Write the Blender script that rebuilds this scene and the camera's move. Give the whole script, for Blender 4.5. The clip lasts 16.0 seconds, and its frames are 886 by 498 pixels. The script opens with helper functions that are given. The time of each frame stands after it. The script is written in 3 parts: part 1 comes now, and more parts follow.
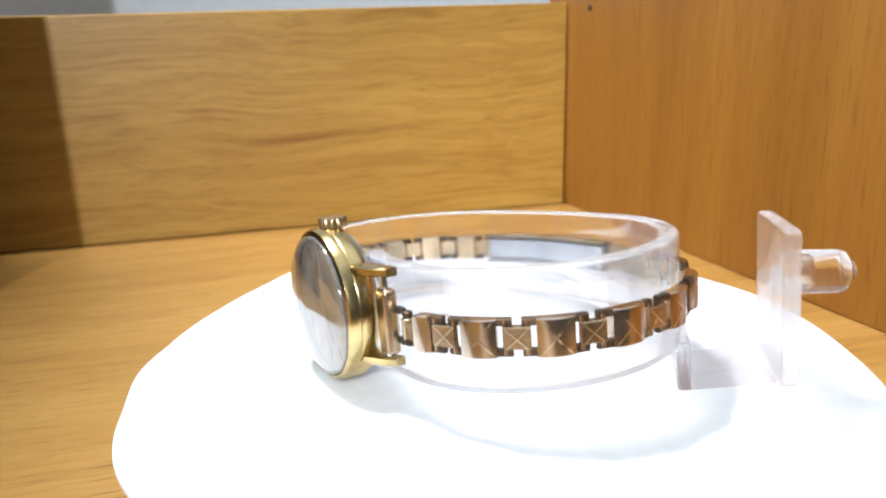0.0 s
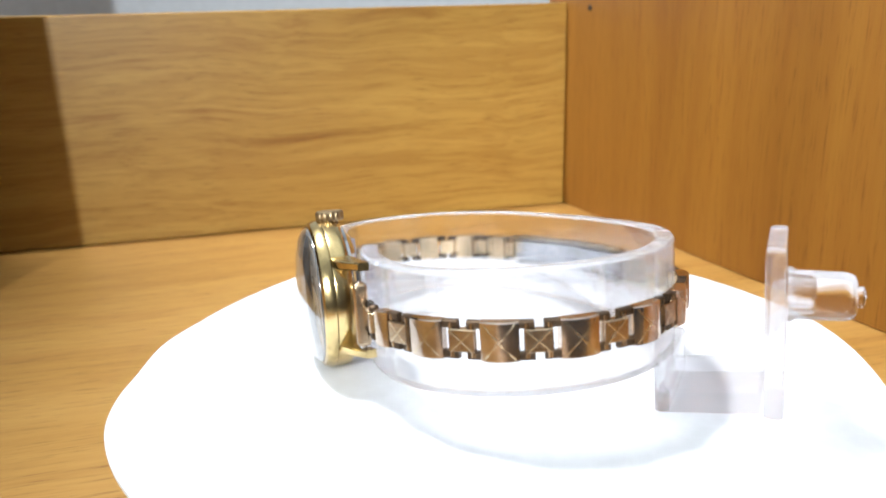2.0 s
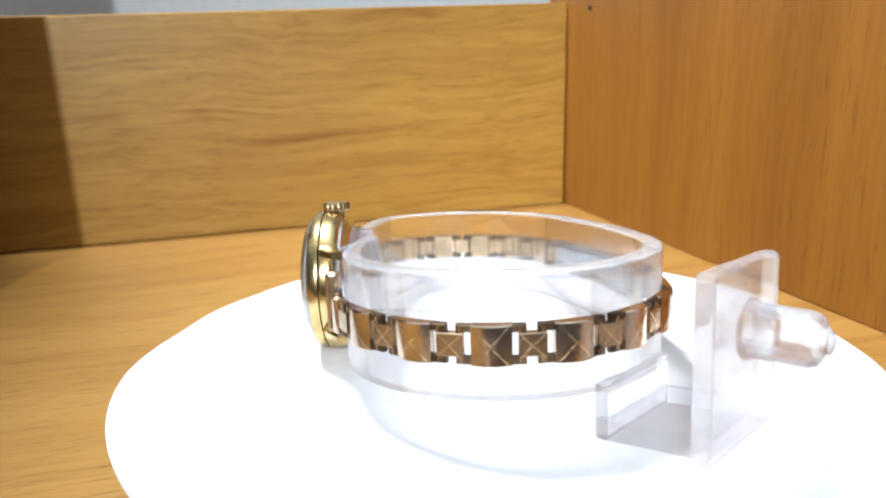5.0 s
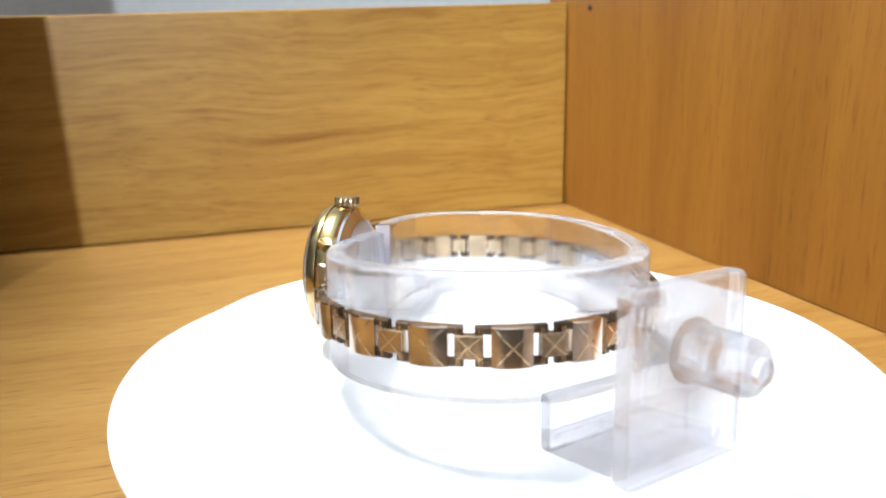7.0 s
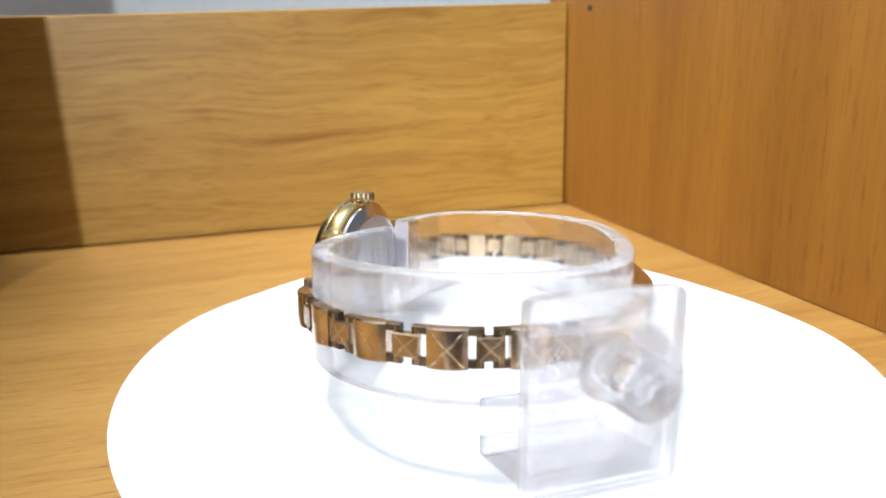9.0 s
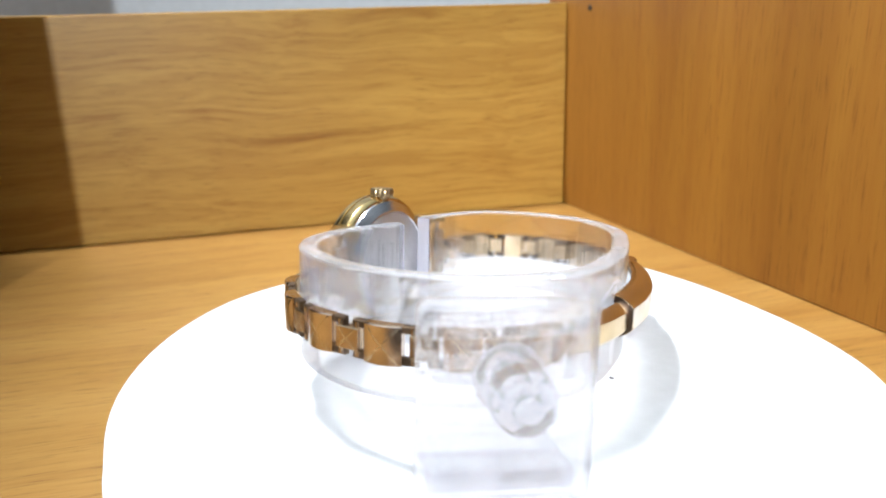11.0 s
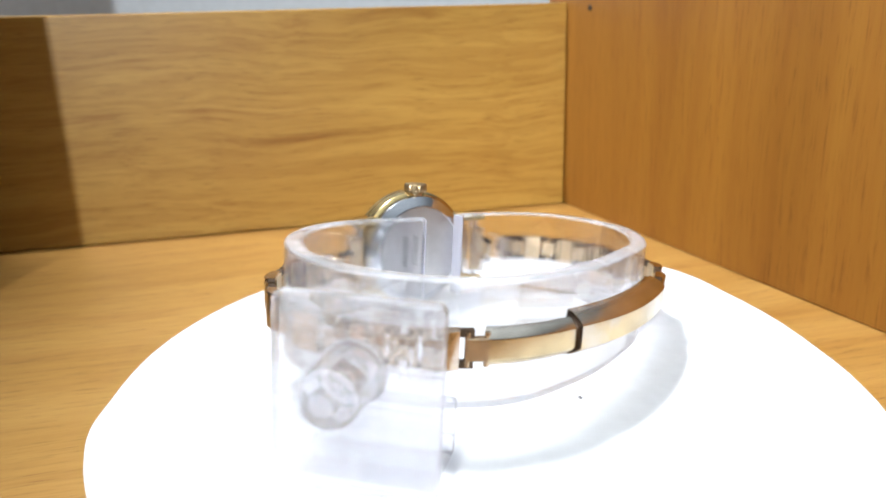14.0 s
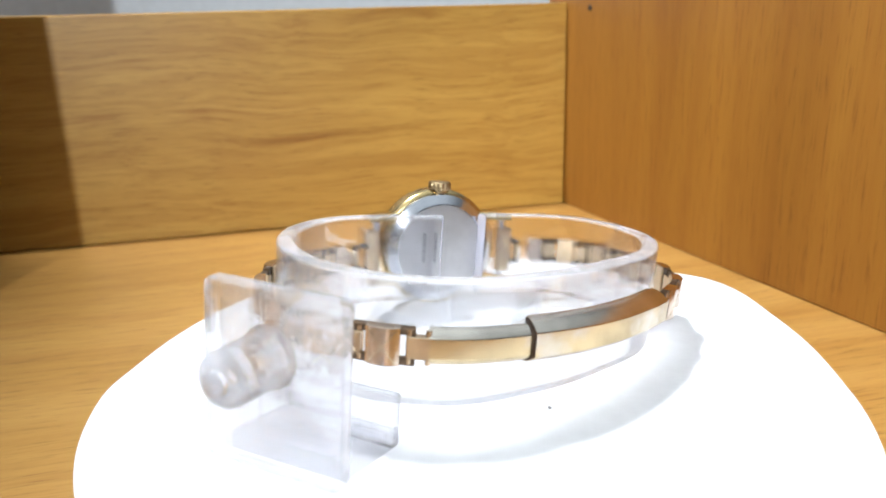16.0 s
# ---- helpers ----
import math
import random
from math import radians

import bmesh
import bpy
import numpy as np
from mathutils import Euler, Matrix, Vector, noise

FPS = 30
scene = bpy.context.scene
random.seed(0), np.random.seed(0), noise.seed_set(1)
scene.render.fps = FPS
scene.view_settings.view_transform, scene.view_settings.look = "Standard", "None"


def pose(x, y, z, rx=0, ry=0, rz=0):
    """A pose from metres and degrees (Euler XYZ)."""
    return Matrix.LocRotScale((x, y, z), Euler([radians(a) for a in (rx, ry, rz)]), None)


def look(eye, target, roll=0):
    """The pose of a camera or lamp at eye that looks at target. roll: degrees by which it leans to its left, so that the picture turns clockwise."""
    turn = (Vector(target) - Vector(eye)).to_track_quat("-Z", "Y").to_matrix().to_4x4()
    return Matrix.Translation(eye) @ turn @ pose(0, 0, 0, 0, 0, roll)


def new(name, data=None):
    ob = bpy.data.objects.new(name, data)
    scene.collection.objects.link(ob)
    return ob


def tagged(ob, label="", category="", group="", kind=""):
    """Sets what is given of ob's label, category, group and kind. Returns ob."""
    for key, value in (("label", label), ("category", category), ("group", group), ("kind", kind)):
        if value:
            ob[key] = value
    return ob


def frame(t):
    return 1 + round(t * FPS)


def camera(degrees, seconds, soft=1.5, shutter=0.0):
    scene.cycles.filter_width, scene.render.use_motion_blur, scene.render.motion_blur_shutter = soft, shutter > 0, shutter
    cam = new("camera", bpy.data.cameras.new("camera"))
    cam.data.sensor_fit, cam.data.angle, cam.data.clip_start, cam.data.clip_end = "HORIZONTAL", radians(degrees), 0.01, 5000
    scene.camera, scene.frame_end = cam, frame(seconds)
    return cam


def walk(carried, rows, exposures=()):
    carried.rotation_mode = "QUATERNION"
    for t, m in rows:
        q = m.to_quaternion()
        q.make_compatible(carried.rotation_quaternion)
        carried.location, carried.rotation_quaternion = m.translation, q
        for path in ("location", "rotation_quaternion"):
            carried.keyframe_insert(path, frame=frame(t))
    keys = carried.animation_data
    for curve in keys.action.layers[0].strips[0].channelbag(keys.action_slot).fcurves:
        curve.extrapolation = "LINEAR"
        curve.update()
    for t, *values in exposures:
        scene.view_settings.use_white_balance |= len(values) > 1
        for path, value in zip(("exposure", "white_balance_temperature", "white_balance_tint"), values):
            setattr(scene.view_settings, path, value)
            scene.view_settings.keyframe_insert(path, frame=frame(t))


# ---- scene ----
S = 0.11                      # one plan unit in metres
LENS = 67.43
EYE = Vector((0, -1, 0.4184)) * S
AIM = Vector((-0.04046, -0.03521, 0.15846)) * S

cam = camera(LENS, 16.0, soft=1.85)
cam.data.dof.use_dof = True
cam.data.dof.focus_distance = 1.0 * S
cam.data.dof.aperture_fstop = 32
STAND_STILL = look(EYE, AIM, -1.53)
walk(cam, [(0.0, STAND_STILL), (16.0, STAND_STILL)])

# ---- world and lamps ----
world = bpy.data.worlds.new("room_light")
scene.world = world
world.use_nodes = True
# a dim room whose pale ceiling is its brightest part
wn = world.node_tree
w_dir = wn.nodes.new("ShaderNodeTexCoord")
w_sep = wn.nodes.new("ShaderNodeSeparateXYZ")
w_ramp = wn.nodes.new("ShaderNodeValToRGB")
w_ramp.color_ramp.interpolation = "EASE"
w_els = w_ramp.color_ramp.elements
w_els.new(0.5)
w_els.new(0.8)
for w_el, (w_pos, w_col) in zip(w_els, ((0.0, (0.08, 0.08, 0.085, 1)), (0.5, (0.17, 0.19, 0.21, 1)), (0.8, (0.85, 0.95, 1.04, 1)), (1.0, (1.30, 1.45, 1.58, 1)))):
    w_el.position, w_el.color = w_pos, w_col
wn.links.new(w_dir.outputs["Generated"], w_sep.inputs[0])
wn.links.new(w_sep.outputs[2], w_ramp.inputs[0])
wn.links.new(w_ramp.outputs[0], wn.nodes["Background"].inputs[0])
wn.nodes["Background"].inputs[1].default_value = 0.65
scene.view_settings.exposure = 0.0


def area_lamp(name, eye, target, size, power, colour, spread=180):
    data = bpy.data.lights.new(name, "AREA")
    data.shape, data.size, data.energy, data.color = "DISK", size, power, colour
    data.spread = radians(spread)
    ob = new(name, data)
    ob.matrix_world = look(Vector(eye) * S, Vector(target) * S)
    return ob


area_lamp("desk_lamp_light", (-2.15, 1.38, 6.6), (0.0, 0.0, 0.0), 0.08, 8.3, (0.97, 0.985, 1.0))
# unseen narrow fill behind the camera, added to light the back rail
area_lamp("back_rail_fill_light", (-1.0, -6.0, 3.2), (0.35, 1.6, 0.3), 0.018, 0.53, (0.92, 0.965, 1.0), 44)


# ---- materials ----
def nodes_of(name):
    m = bpy.data.materials.new(name)
    m.use_nodes = True
    nt = m.node_tree
    return m, nt, nt.nodes["Principled BSDF"]


def ramp(nt, source, stops):
    r = nt.nodes.new("ShaderNodeValToRGB")
    els = r.color_ramp.elements
    while len(els) < len(stops):
        els.new(0.5)
    for e, (pos, col) in zip(els, stops):
        e.position, e.color = pos, (*col, 1)
    nt.links.new(source, r.inputs[0])
    return r.outputs[0]


def noise_at(nt, scale, detail=4, rough=0.55, stretch=(1, 1, 1), turn=(0, 0, 0), distort=0.0, sway=None):
    """Stretched noise in object space; sway = (scale, amount) bends its streaks first."""
    tc = nt.nodes.new("ShaderNodeTexCoord")
    mp = nt.nodes.new("ShaderNodeMapping")
    mp.inputs["Scale"].default_value = stretch
    mp.inputs["Rotation"].default_value = turn
    n = nt.nodes.new("ShaderNodeTexNoise")
    n.inputs["Scale"].default_value = scale
    n.inputs["Detail"].default_value = detail
    n.inputs["Roughness"].default_value = rough
    n.inputs["Distortion"].default_value = distort
    place = tc.outputs["Object"]
    if sway:
        bend = nt.nodes.new("ShaderNodeTexNoise")
        bend.inputs["Scale"].default_value = sway[0]
        bend.inputs["Detail"].default_value = 2
        nt.links.new(place, bend.inputs["Vector"])
        moved = nt.nodes.new("ShaderNodeVectorMath")
        moved.operation = "MULTIPLY_ADD"
        moved.inputs[1].default_value = (sway[1],) * 3
        nt.links.new(bend.outputs["Color"], moved.inputs[0])
        nt.links.new(place, moved.inputs[2])
        place = moved.outputs[0]
    nt.links.new(place, mp.inputs[0])
    nt.links.new(mp.outputs[0], n.inputs["Vector"])
    return n.outputs["Fac"]


def mixed(nt, kind, fac, a, b):
    x = nt.nodes.new("ShaderNodeMix")
    x.data_type, x.blend_type = "RGBA", kind
    x.inputs[0].default_value = fac
    for sock, v in ((x.inputs[6], a), (x.inputs[7], b)):
        if isinstance(v, tuple):
            sock.default_value = (*v, 1)
        else:
            nt.links.new(v, sock)
    return x.outputs[2]


def bumped(nt, bsdf, height, strength, distance=0.0005):
    b = nt.nodes.new("ShaderNodeBump")
    b.inputs["Strength"].default_value = strength
    b.inputs["Distance"].default_value = distance
    nt.links.new(height, b.inputs["Height"])
    nt.links.new(b.outputs[0], bsdf.inputs["Normal"])


def wood(name, dark, mid, light, along, rough=0.42, sway=(14.0, 0.02), pore=0.5, across=13.0):
    """Oak veneer. along: 0 grain along local x, 2 along local z; across: streaks per 0.1 m, about."""
    m, nt, b = nodes_of(name)
    st = [20.0, 20.0, 20.0]
    st[along] = 1.0
    fine = [95.0, 95.0, 95.0]
    fine[along] = 4.5
    broad = noise_at(nt, 3.0, 2, 0.5, tuple(st), (0, 0, 0), 0.3, sway)
    rings = noise_at(nt, across * 0.45, 5, 0.6, tuple(st), (0, 0, 0), 0.4, sway)
    grain = noise_at(nt, 16.0, 3, 0.7, tuple(fine), (0, 0, 0), 0.0, (sway[0], sway[1] * 0.5))
    base = ramp(nt, broad, [(0.32, mid), (0.68, light)])
    lines = ramp(nt, rings, [(0.28, dark), (0.40, tuple(0.35 * d + 0.65 for d in dark)), (0.48, (1, 1, 1)), (0.56, tuple(0.4 * d + 0.6 for d in dark)), (0.66, (1, 1, 1))])
    pores = ramp(nt, grain, [(0.33, (0.42, 0.30, 0.19)), (0.43, (0.93, 0.91, 0.87)), (0.56, (1, 1, 1))])
    c = mixed(nt, "MULTIPLY", 1.0, base, lines)
    c = mixed(nt, "MULTIPLY", pore, c, pores)
    nt.links.new(c, b.inputs["Base Color"])
    b.inputs["Roughness"].default_value = rough
    b.inputs["Coat Weight"].default_value = 0.12
    b.inputs["Coat Roughness"].default_value = 0.3
    bumped(nt, b, grain, 0.25, 0.0002)
    return m


def metal(name, colour, rough, wear=0.25, grain=900.0, bare=None):
    """Plated metal with blotchy wear; bare: the colour that shows where the plating has gone."""
    m, nt, b = nodes_of(name)
    n = noise_at(nt, grain, 3)
    blot = noise_at(nt, 160.0, 3)
    darker = tuple(c * (1 - wear) for c in colour)
    skin = ramp(nt, blot, [(0.35, darker), (0.62, colour)])
    if bare:
        gone = nt.nodes.new("ShaderNodeMix")
        gone.data_type = "RGBA"
        nt.links.new(ramp(nt, noise_at(nt, 75.0, 5, 0.65), [(0.52, (0, 0, 0)), (0.68, (1, 1, 1))]), gone.inputs[0])
        nt.links.new(skin, gone.inputs[6])
        gone.inputs[7].default_value = (*bare, 1)
        skin = gone.outputs[2]
    nt.links.new(skin, b.inputs["Base Color"])
    b.inputs["Metallic"].default_value = 1.0
    r = nt.nodes.new("ShaderNodeMapRange")
    r.inputs[3].default_value, r.inputs[4].default_value = rough * 0.7, rough * 1.4
    nt.links.new(blot, r.inputs[0])
    nt.links.new(r.outputs[0], b.inputs["Roughness"])
    bumped(nt, b, n, 0.08, 0.0001)
    return m


def plain(name, colour, rough=0.5, spec=0.5):
    m, nt, b = nodes_of(name)
    n = noise_at(nt, 300.0, 3)
    nt.links.new(ramp(nt, n, [(0.3, tuple(c * 0.93 for c in colour)), (0.7, colour)]), b.inputs["Base Color"])
    b.inputs["Roughness"].default_value = rough
    b.inputs["Specular IOR Level"].default_value = spec
    return m


def acrylic(name, haze_low, haze_high, glass=0.48, tint=(0.9, 0.92, 1.0)):
    """Clear moulded plastic with a slight milky haze and fine scratches."""
    m, nt, b = nodes_of(name)
    out = nt.nodes["Material Output"]
    b.inputs["Base Color"].default_value = (0.993, 0.994, 1.0, 1)
    b.inputs["Transmission Weight"].default_value = 1.0
    b.inputs["IOR"].default_value = 1.47
    b.inputs["Roughness"].default_value = 0.015
    bumped(nt, b, noise_at(nt, 260.0, 3, 0.6, (1, 1, 0.25)), 0.03, 0.0002)
    clear = nt.nodes.new("ShaderNodeBsdfTransparent")
    clear.inputs[0].default_value = (0.98, 0.982, 0.997, 1)
    haze = nt.nodes.new("ShaderNodeBsdfTranslucent")
    haze.inputs[0].default_value = (*tint, 1)
    white = nt.nodes.new("ShaderNodeBsdfDiffuse")
    white.inputs[0].default_value = (0.95, 0.96, 0.99, 1)
    milk = nt.nodes.new("ShaderNodeMixShader")
    nt.links.new(haze.outputs[0], milk.inputs[1])
    nt.links.new(white.outputs[0], milk.inputs[2])
    glassy = nt.nodes.new("ShaderNodeMixShader")
    glassy.inputs[0].default_value = glass
    nt.links.new(clear.outputs[0], glassy.inputs[1])
    nt.links.new(b.outputs[0], glassy.inputs[2])
    final = nt.nodes.new("ShaderNodeMixShader")
    smear = ramp(nt, noise_at(nt, 150.0, 4, 0.65, (1, 1, 0.12)), [(0.48, (haze_low,) * 3), (0.72, (haze_high,) * 3)])
    nt.links.new(smear, final.inputs[0])
    nt.links.new(glassy.outputs[0], final.inputs[1])
    nt.links.new(milk.outputs[0], final.inputs[2])
    nt.links.new(final.outputs[0], out.inputs[0])
    return m


def crystal_glass():
    m, nt, b = nodes_of("crystal_glass")
    out = nt.nodes["Material Output"]
    gloss = nt.nodes.new("ShaderNodeBsdfGlossy")
    worn = nt.nodes.new("ShaderNodeMapRange")
    worn.inputs[3].default_value, worn.inputs[4].default_value = 0.03, 0.14
    nt.links.new(noise_at(nt, 420.0, 4, 0.6, (1, 1, 0.5)), worn.inputs[0])
    nt.links.new(worn.outputs[0], gloss.inputs["Roughness"])
    clear = nt.nodes.new("ShaderNodeBsdfTransparent")
    clear.inputs[0].default_value = (0.96, 0.96, 0.95, 1)
    fr = nt.nodes.new("ShaderNodeMath")
    fr.operation = "MULTIPLY_ADD"
    lw = nt.nodes.new("ShaderNodeLayerWeight")
    lw.inputs[0].default_value = 0.5
    pw = nt.nodes.new("ShaderNodeMath")
    pw.operation = "POWER"
    pw.inputs[1].default_value = 1.15
    nt.links.new(lw.outputs["Facing"], pw.inputs[0])
    nt.links.new(pw.outputs[0], fr.inputs[0])
    fr.inputs[1].default_value, fr.inputs[2].default_value = 0.88, 0.12
    x = nt.nodes.new("ShaderNodeMixShader")
    nt.links.new(fr.outputs[0], x.inputs[0])
    nt.links.new(clear.outputs[0], x.inputs[1])
    nt.links.new(gloss.outputs[0], x.inputs[2])
    # fine surface scratches scatter a little of the light
    scratch = nt.nodes.new("ShaderNodeBsdfDiffuse")
    scratch.inputs[0].default_value = (0.88, 0.87, 0.84, 1)
    worn_mix = nt.nodes.new("ShaderNodeMixShader")
    nt.links.new(ramp(nt, noise_at(nt, 260.0, 4, 0.65, (1, 1, 0.3)), [(0.42, (0.015,) * 3), (0.70, (0.11,) * 3)]), worn_mix.inputs[0])
    nt.links.new(x.outputs[0], worn_mix.inputs[1])
    nt.links.new(scratch.outputs[0], worn_mix.inputs[2])
    nt.links.new(worn_mix.outputs[0], out.inputs[0])
    return m


OAK_FLOOR = wood("oak_shelf", (0.74, 0.61, 0.44), (0.400, 0.215, 0.050), (0.487, 0.282, 0.078), 0, 0.42, (9.0, 0.02), 0.76)
OAK_BACK = wood("oak_back_panel", (0.58, 0.42, 0.26), (0.395, 0.222, 0.040), (0.48, 0.292, 0.062), 0, 0.45, (9.0, 0.024), 0.45, 12.0)
OAK_SIDE = wood("oak_side_panel", (0.80, 0.70, 0.58), (0.245, 0.101, 0.011), (0.295, 0.128, 0.016), 2, 0.5, (12.0, 0.006), 0.6, 7.0)
# kept dark so that the unseen shading board bounces little light
OAK_DARK = wood("shade_board_oak", (0.6, 0.48, 0.38), (0.035, 0.018, 0.008), (0.05, 0.026, 0.012), 2)
WALL_PAINT = plain("pale_wall_paint", (0.56, 0.61, 0.66), 0.8)
PAPER = plain("white_paper", (0.73, 0.755, 0.79), 0.75, 0.3)
PLASTIC = plain("white_plastic", (0.75, 0.75, 0.76), 0.4)
ACRYLIC = acrylic("clear_acrylic", 0.004, 0.055, 0.56)
SCUFFED = acrylic("scuffed_acrylic", 0.08, 0.20, 0.45)
ARM_CLEAR = acrylic("clear_acrylic_arm", 0.004, 0.05, 0.34)
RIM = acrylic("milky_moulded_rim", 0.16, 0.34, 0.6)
FROSTED = acrylic("sawn_acrylic_edge", 0.34, 0.48, 0.6, (0.62, 0.64, 0.95))
GLASS = crystal_glass()
GOLD = metal("yellow_gold_plate", (0.82, 0.63, 0.30), 0.19, 0.5, 700.0)
ROSE = metal("rolled_rose_gold", (0.82, 0.68, 0.56), 0.14, 0.4)
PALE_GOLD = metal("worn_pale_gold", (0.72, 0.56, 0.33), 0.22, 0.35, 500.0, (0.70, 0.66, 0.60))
STEEL = metal("polished_steel", (0.78, 0.81, 0.86), 0.14, 0.12)
BRUSHED = metal("brushed_steel", (0.56, 0.56, 0.57), 0.34, 0.15)
# silver that stands in for the ceiling mirrored in the clasp's top
RIDGE_SHEEN = metal("silver_ridge_sheen", (0.82, 0.76, 0.66), 0.2, 0.2, 500.0)
CUT = metal("bright_cut_gold", (0.86, 0.72, 0.50), 0.24, 0.3)
WORN_GOLD = metal("worn_yellow_gold", (0.56, 0.42, 0.24), 0.32, 0.5)
MATT_GOLD = metal("matt_pale_gold", (0.84, 0.66, 0.43), 0.42, 0.3)
TARNISHED = metal("tarnished_rose_gold", (0.15, 0.105, 0.07), 0.45, 0.5)
JOINT = metal("matt_worn_gold", (0.68, 0.52, 0.35), 0.22, 0.45, 700.0)
BRONZE = metal("dark_worn_bronze", (0.06, 0.04, 0.03), 0.35, 0.4)
DARK = plain("dark_recess", (0.03, 0.025, 0.02), 0.6)
DIAL = plain("champagne_dial", (0.30, 0.21, 0.12), 0.4)
INK = plain("dark_engraving", (0.16, 0.16, 0.17), 0.5)


# ---- mesh helpers ----
BASE = {}


def thing(name, label, category, base=(0, 0, 0), group=""):
    ob = new(name)
    ob.empty_display_size = 0.005
    BASE[ob.name] = Vector(base)
    ob.location = Vector(base) * S
    return tagged(ob, label, category, group)


def part(name, bm, material, parent=None, label="", smooth=True, facing=None):
    """Links a bmesh, built in plan units, as one mesh object under its thing or part."""
    off = Vector((0, 0, 0))
    up = parent
    while up is not None:
        off += BASE.get(up.name, Vector((0, 0, 0)))
        up = up.parent
    bmesh.ops.recalc_face_normals(bm, faces=bm.faces)
    if facing is not None and sum(f.normal.dot(facing) * f.calc_area() for f in bm.faces) < 0:
        bmesh.ops.reverse_faces(bm, faces=bm.faces)
    for v in bm.verts:
        v.co = (v.co - off) * S
    me = bpy.data.meshes.new(name)
    bm.to_mesh(me)
    bm.free()
    me.materials.append(material)
    if smooth:
        for p in me.polygons:
            p.use_smooth = True
        me.set_sharp_from_angle(angle=radians(38))
    ob = new(name, me)
    if smooth:
        ob.modifiers.new("even_normals", "WEIGHTED_NORMAL").keep_sharp = True
    if parent is not None:
        ob.parent = parent
    if label:
        ob["label"] = label
    return ob


def add_box(bm, size, m=None, bevel=0.0, segments=2):
    made = bmesh.ops.create_cube(bm, size=1.0)["verts"]
    for v in made:
        v.co = Vector((v.co.x * size[0], v.co.y * size[1], v.co.z * size[2]))
    if bevel:
        edges = list({e for v in made for e in v.link_edges})
        made = bmesh.ops.bevel(bm, geom=edges, offset=bevel, segments=segments, affect="EDGES", profile=0.5)["verts"]
        made = list(set(made))
    if m is not None:
        for v in made:
            v.co = m @ v.co
    return made


def lathe(profile, m, steps=48, closed_ends=True, ripple=None):
    """Turns a profile of (radius, height) about z; ripple(angle, index) scales the radius."""
    bm = bmesh.new()
    rows = []
    for i, (r, h) in enumerate(profile):
        row = []
        for k in range(steps):
            a = 2 * math.pi * k / steps
            rr = r * (ripple(k, i) if ripple else 1.0)
            row.append(bm.verts.new(m @ Vector((rr * math.cos(a), rr * math.sin(a), h))))
        rows.append(row)
    for lo, hi in zip(rows, rows[1:]):
        for k in range(steps):
            bm.faces.new((lo[k], lo[(k + 1) % steps], hi[(k + 1) % steps], hi[k]))
    if closed_ends:
        bm.faces.new(rows[0][::-1])
        bm.faces.new(rows[-1])
    return bm


def spline(controls, q):
    """Catmull-Rom value at q of sorted (position, value) pairs."""
    xs = [c[0] for c in controls]
    i = max(0, min(len(xs) - 2, int(np.searchsorted(xs, q)) - 1))
    p = [controls[max(0, min(len(xs) - 1, j))] for j in (i - 1, i, i + 1, i + 2)]
    x0, x1 = p[1][0], p[2][0]
    t = (q - x0) / (x1 - x0)
    m1 = (p[2][1] - p[0][1]) / max(p[2][0] - p[0][0], 1e-6) * (x1 - x0)
    m2 = (p[3][1] - p[1][1]) / max(p[3][0] - p[1][0], 1e-6) * (x1 - x0)
    return ((2 * t ** 3 - 3 * t ** 2 + 1) * p[1][1] + (t ** 3 - 2 * t ** 2 + t) * m1
            + (-2 * t ** 3 + 3 * t ** 2) * p[2][1] + (t ** 3 - t ** 2) * m2)


# ---- shelf and walls ----
SHELF_Z = -0.20
CORNER = Vector((0.445, 2.088, SHELF_Z))
BACK_TURN, SIDE_TURN = 19.13, -72.27


def board(name, label, category, m, size, material, bevel=0.004, slope=0.0):
    """A board whose local corner lies at m; size along x, y, z; slope lowers the top towards +x."""
    bm = bmesh.new()
    add_box(bm, size, Matrix.Translation((size[0] / 2, size[1] / 2, size[2] / 2)), bevel)
    for v in bm.verts:
        if v.co.z > size[2] / 2:
            v.co.z -= slope * v.co.x
    ob = part(name, bm, material, None)
    mm = m.copy()
    mm.translation = mm.translation * S
    ob.matrix_world = mm
    return tagged(ob, label, category, "", "structure")


board("floor", "honey-coloured oak veneer shelf board under the turntable", "shelf",
      Matrix.Translation(CORNER) @ pose(0, 0, -0.16, 0, 0, BACK_TURN) @ Matrix.Translation((-6.0, -3.2, 0)), (7.0, 4.75, 0.16), OAK_FLOOR)
# back rail: runs to the left of the corner, its inner face towards the turntable
board("wall_back", "low oak veneer back rail with horizontal grain", "panel",
      Matrix.Translation(CORNER) @ pose(0, 0, 0, 0, 0, BACK_TURN + 180) @ Matrix.Translation((0.004, -0.16, 0.001)),
      (4.0, 0.16, 0.889), OAK_BACK, 0.008, 0.024)
board("wall_side", "tall orange-brown oak side panel with vertical grain", "panel",
      Matrix.Translation(CORNER) @ pose(0, 0, 0, 0, 0, SIDE_TURN) @ Matrix.Translation((-0.20, 0.0, 0.001)),
      (3.42, 0.16, 0.98), OAK_SIDE, 0.006)
board("wall_room", "pale painted room wall behind the shelf", "wall",
      Matrix.Translation(CORNER) @ pose(0, 0, 0, 0, 0, BACK_TURN + 180) @ Matrix.Translation((-3.0, -0.75, -1.0)),
      (9.0, 0.2, 6.0), WALL_PAINT)
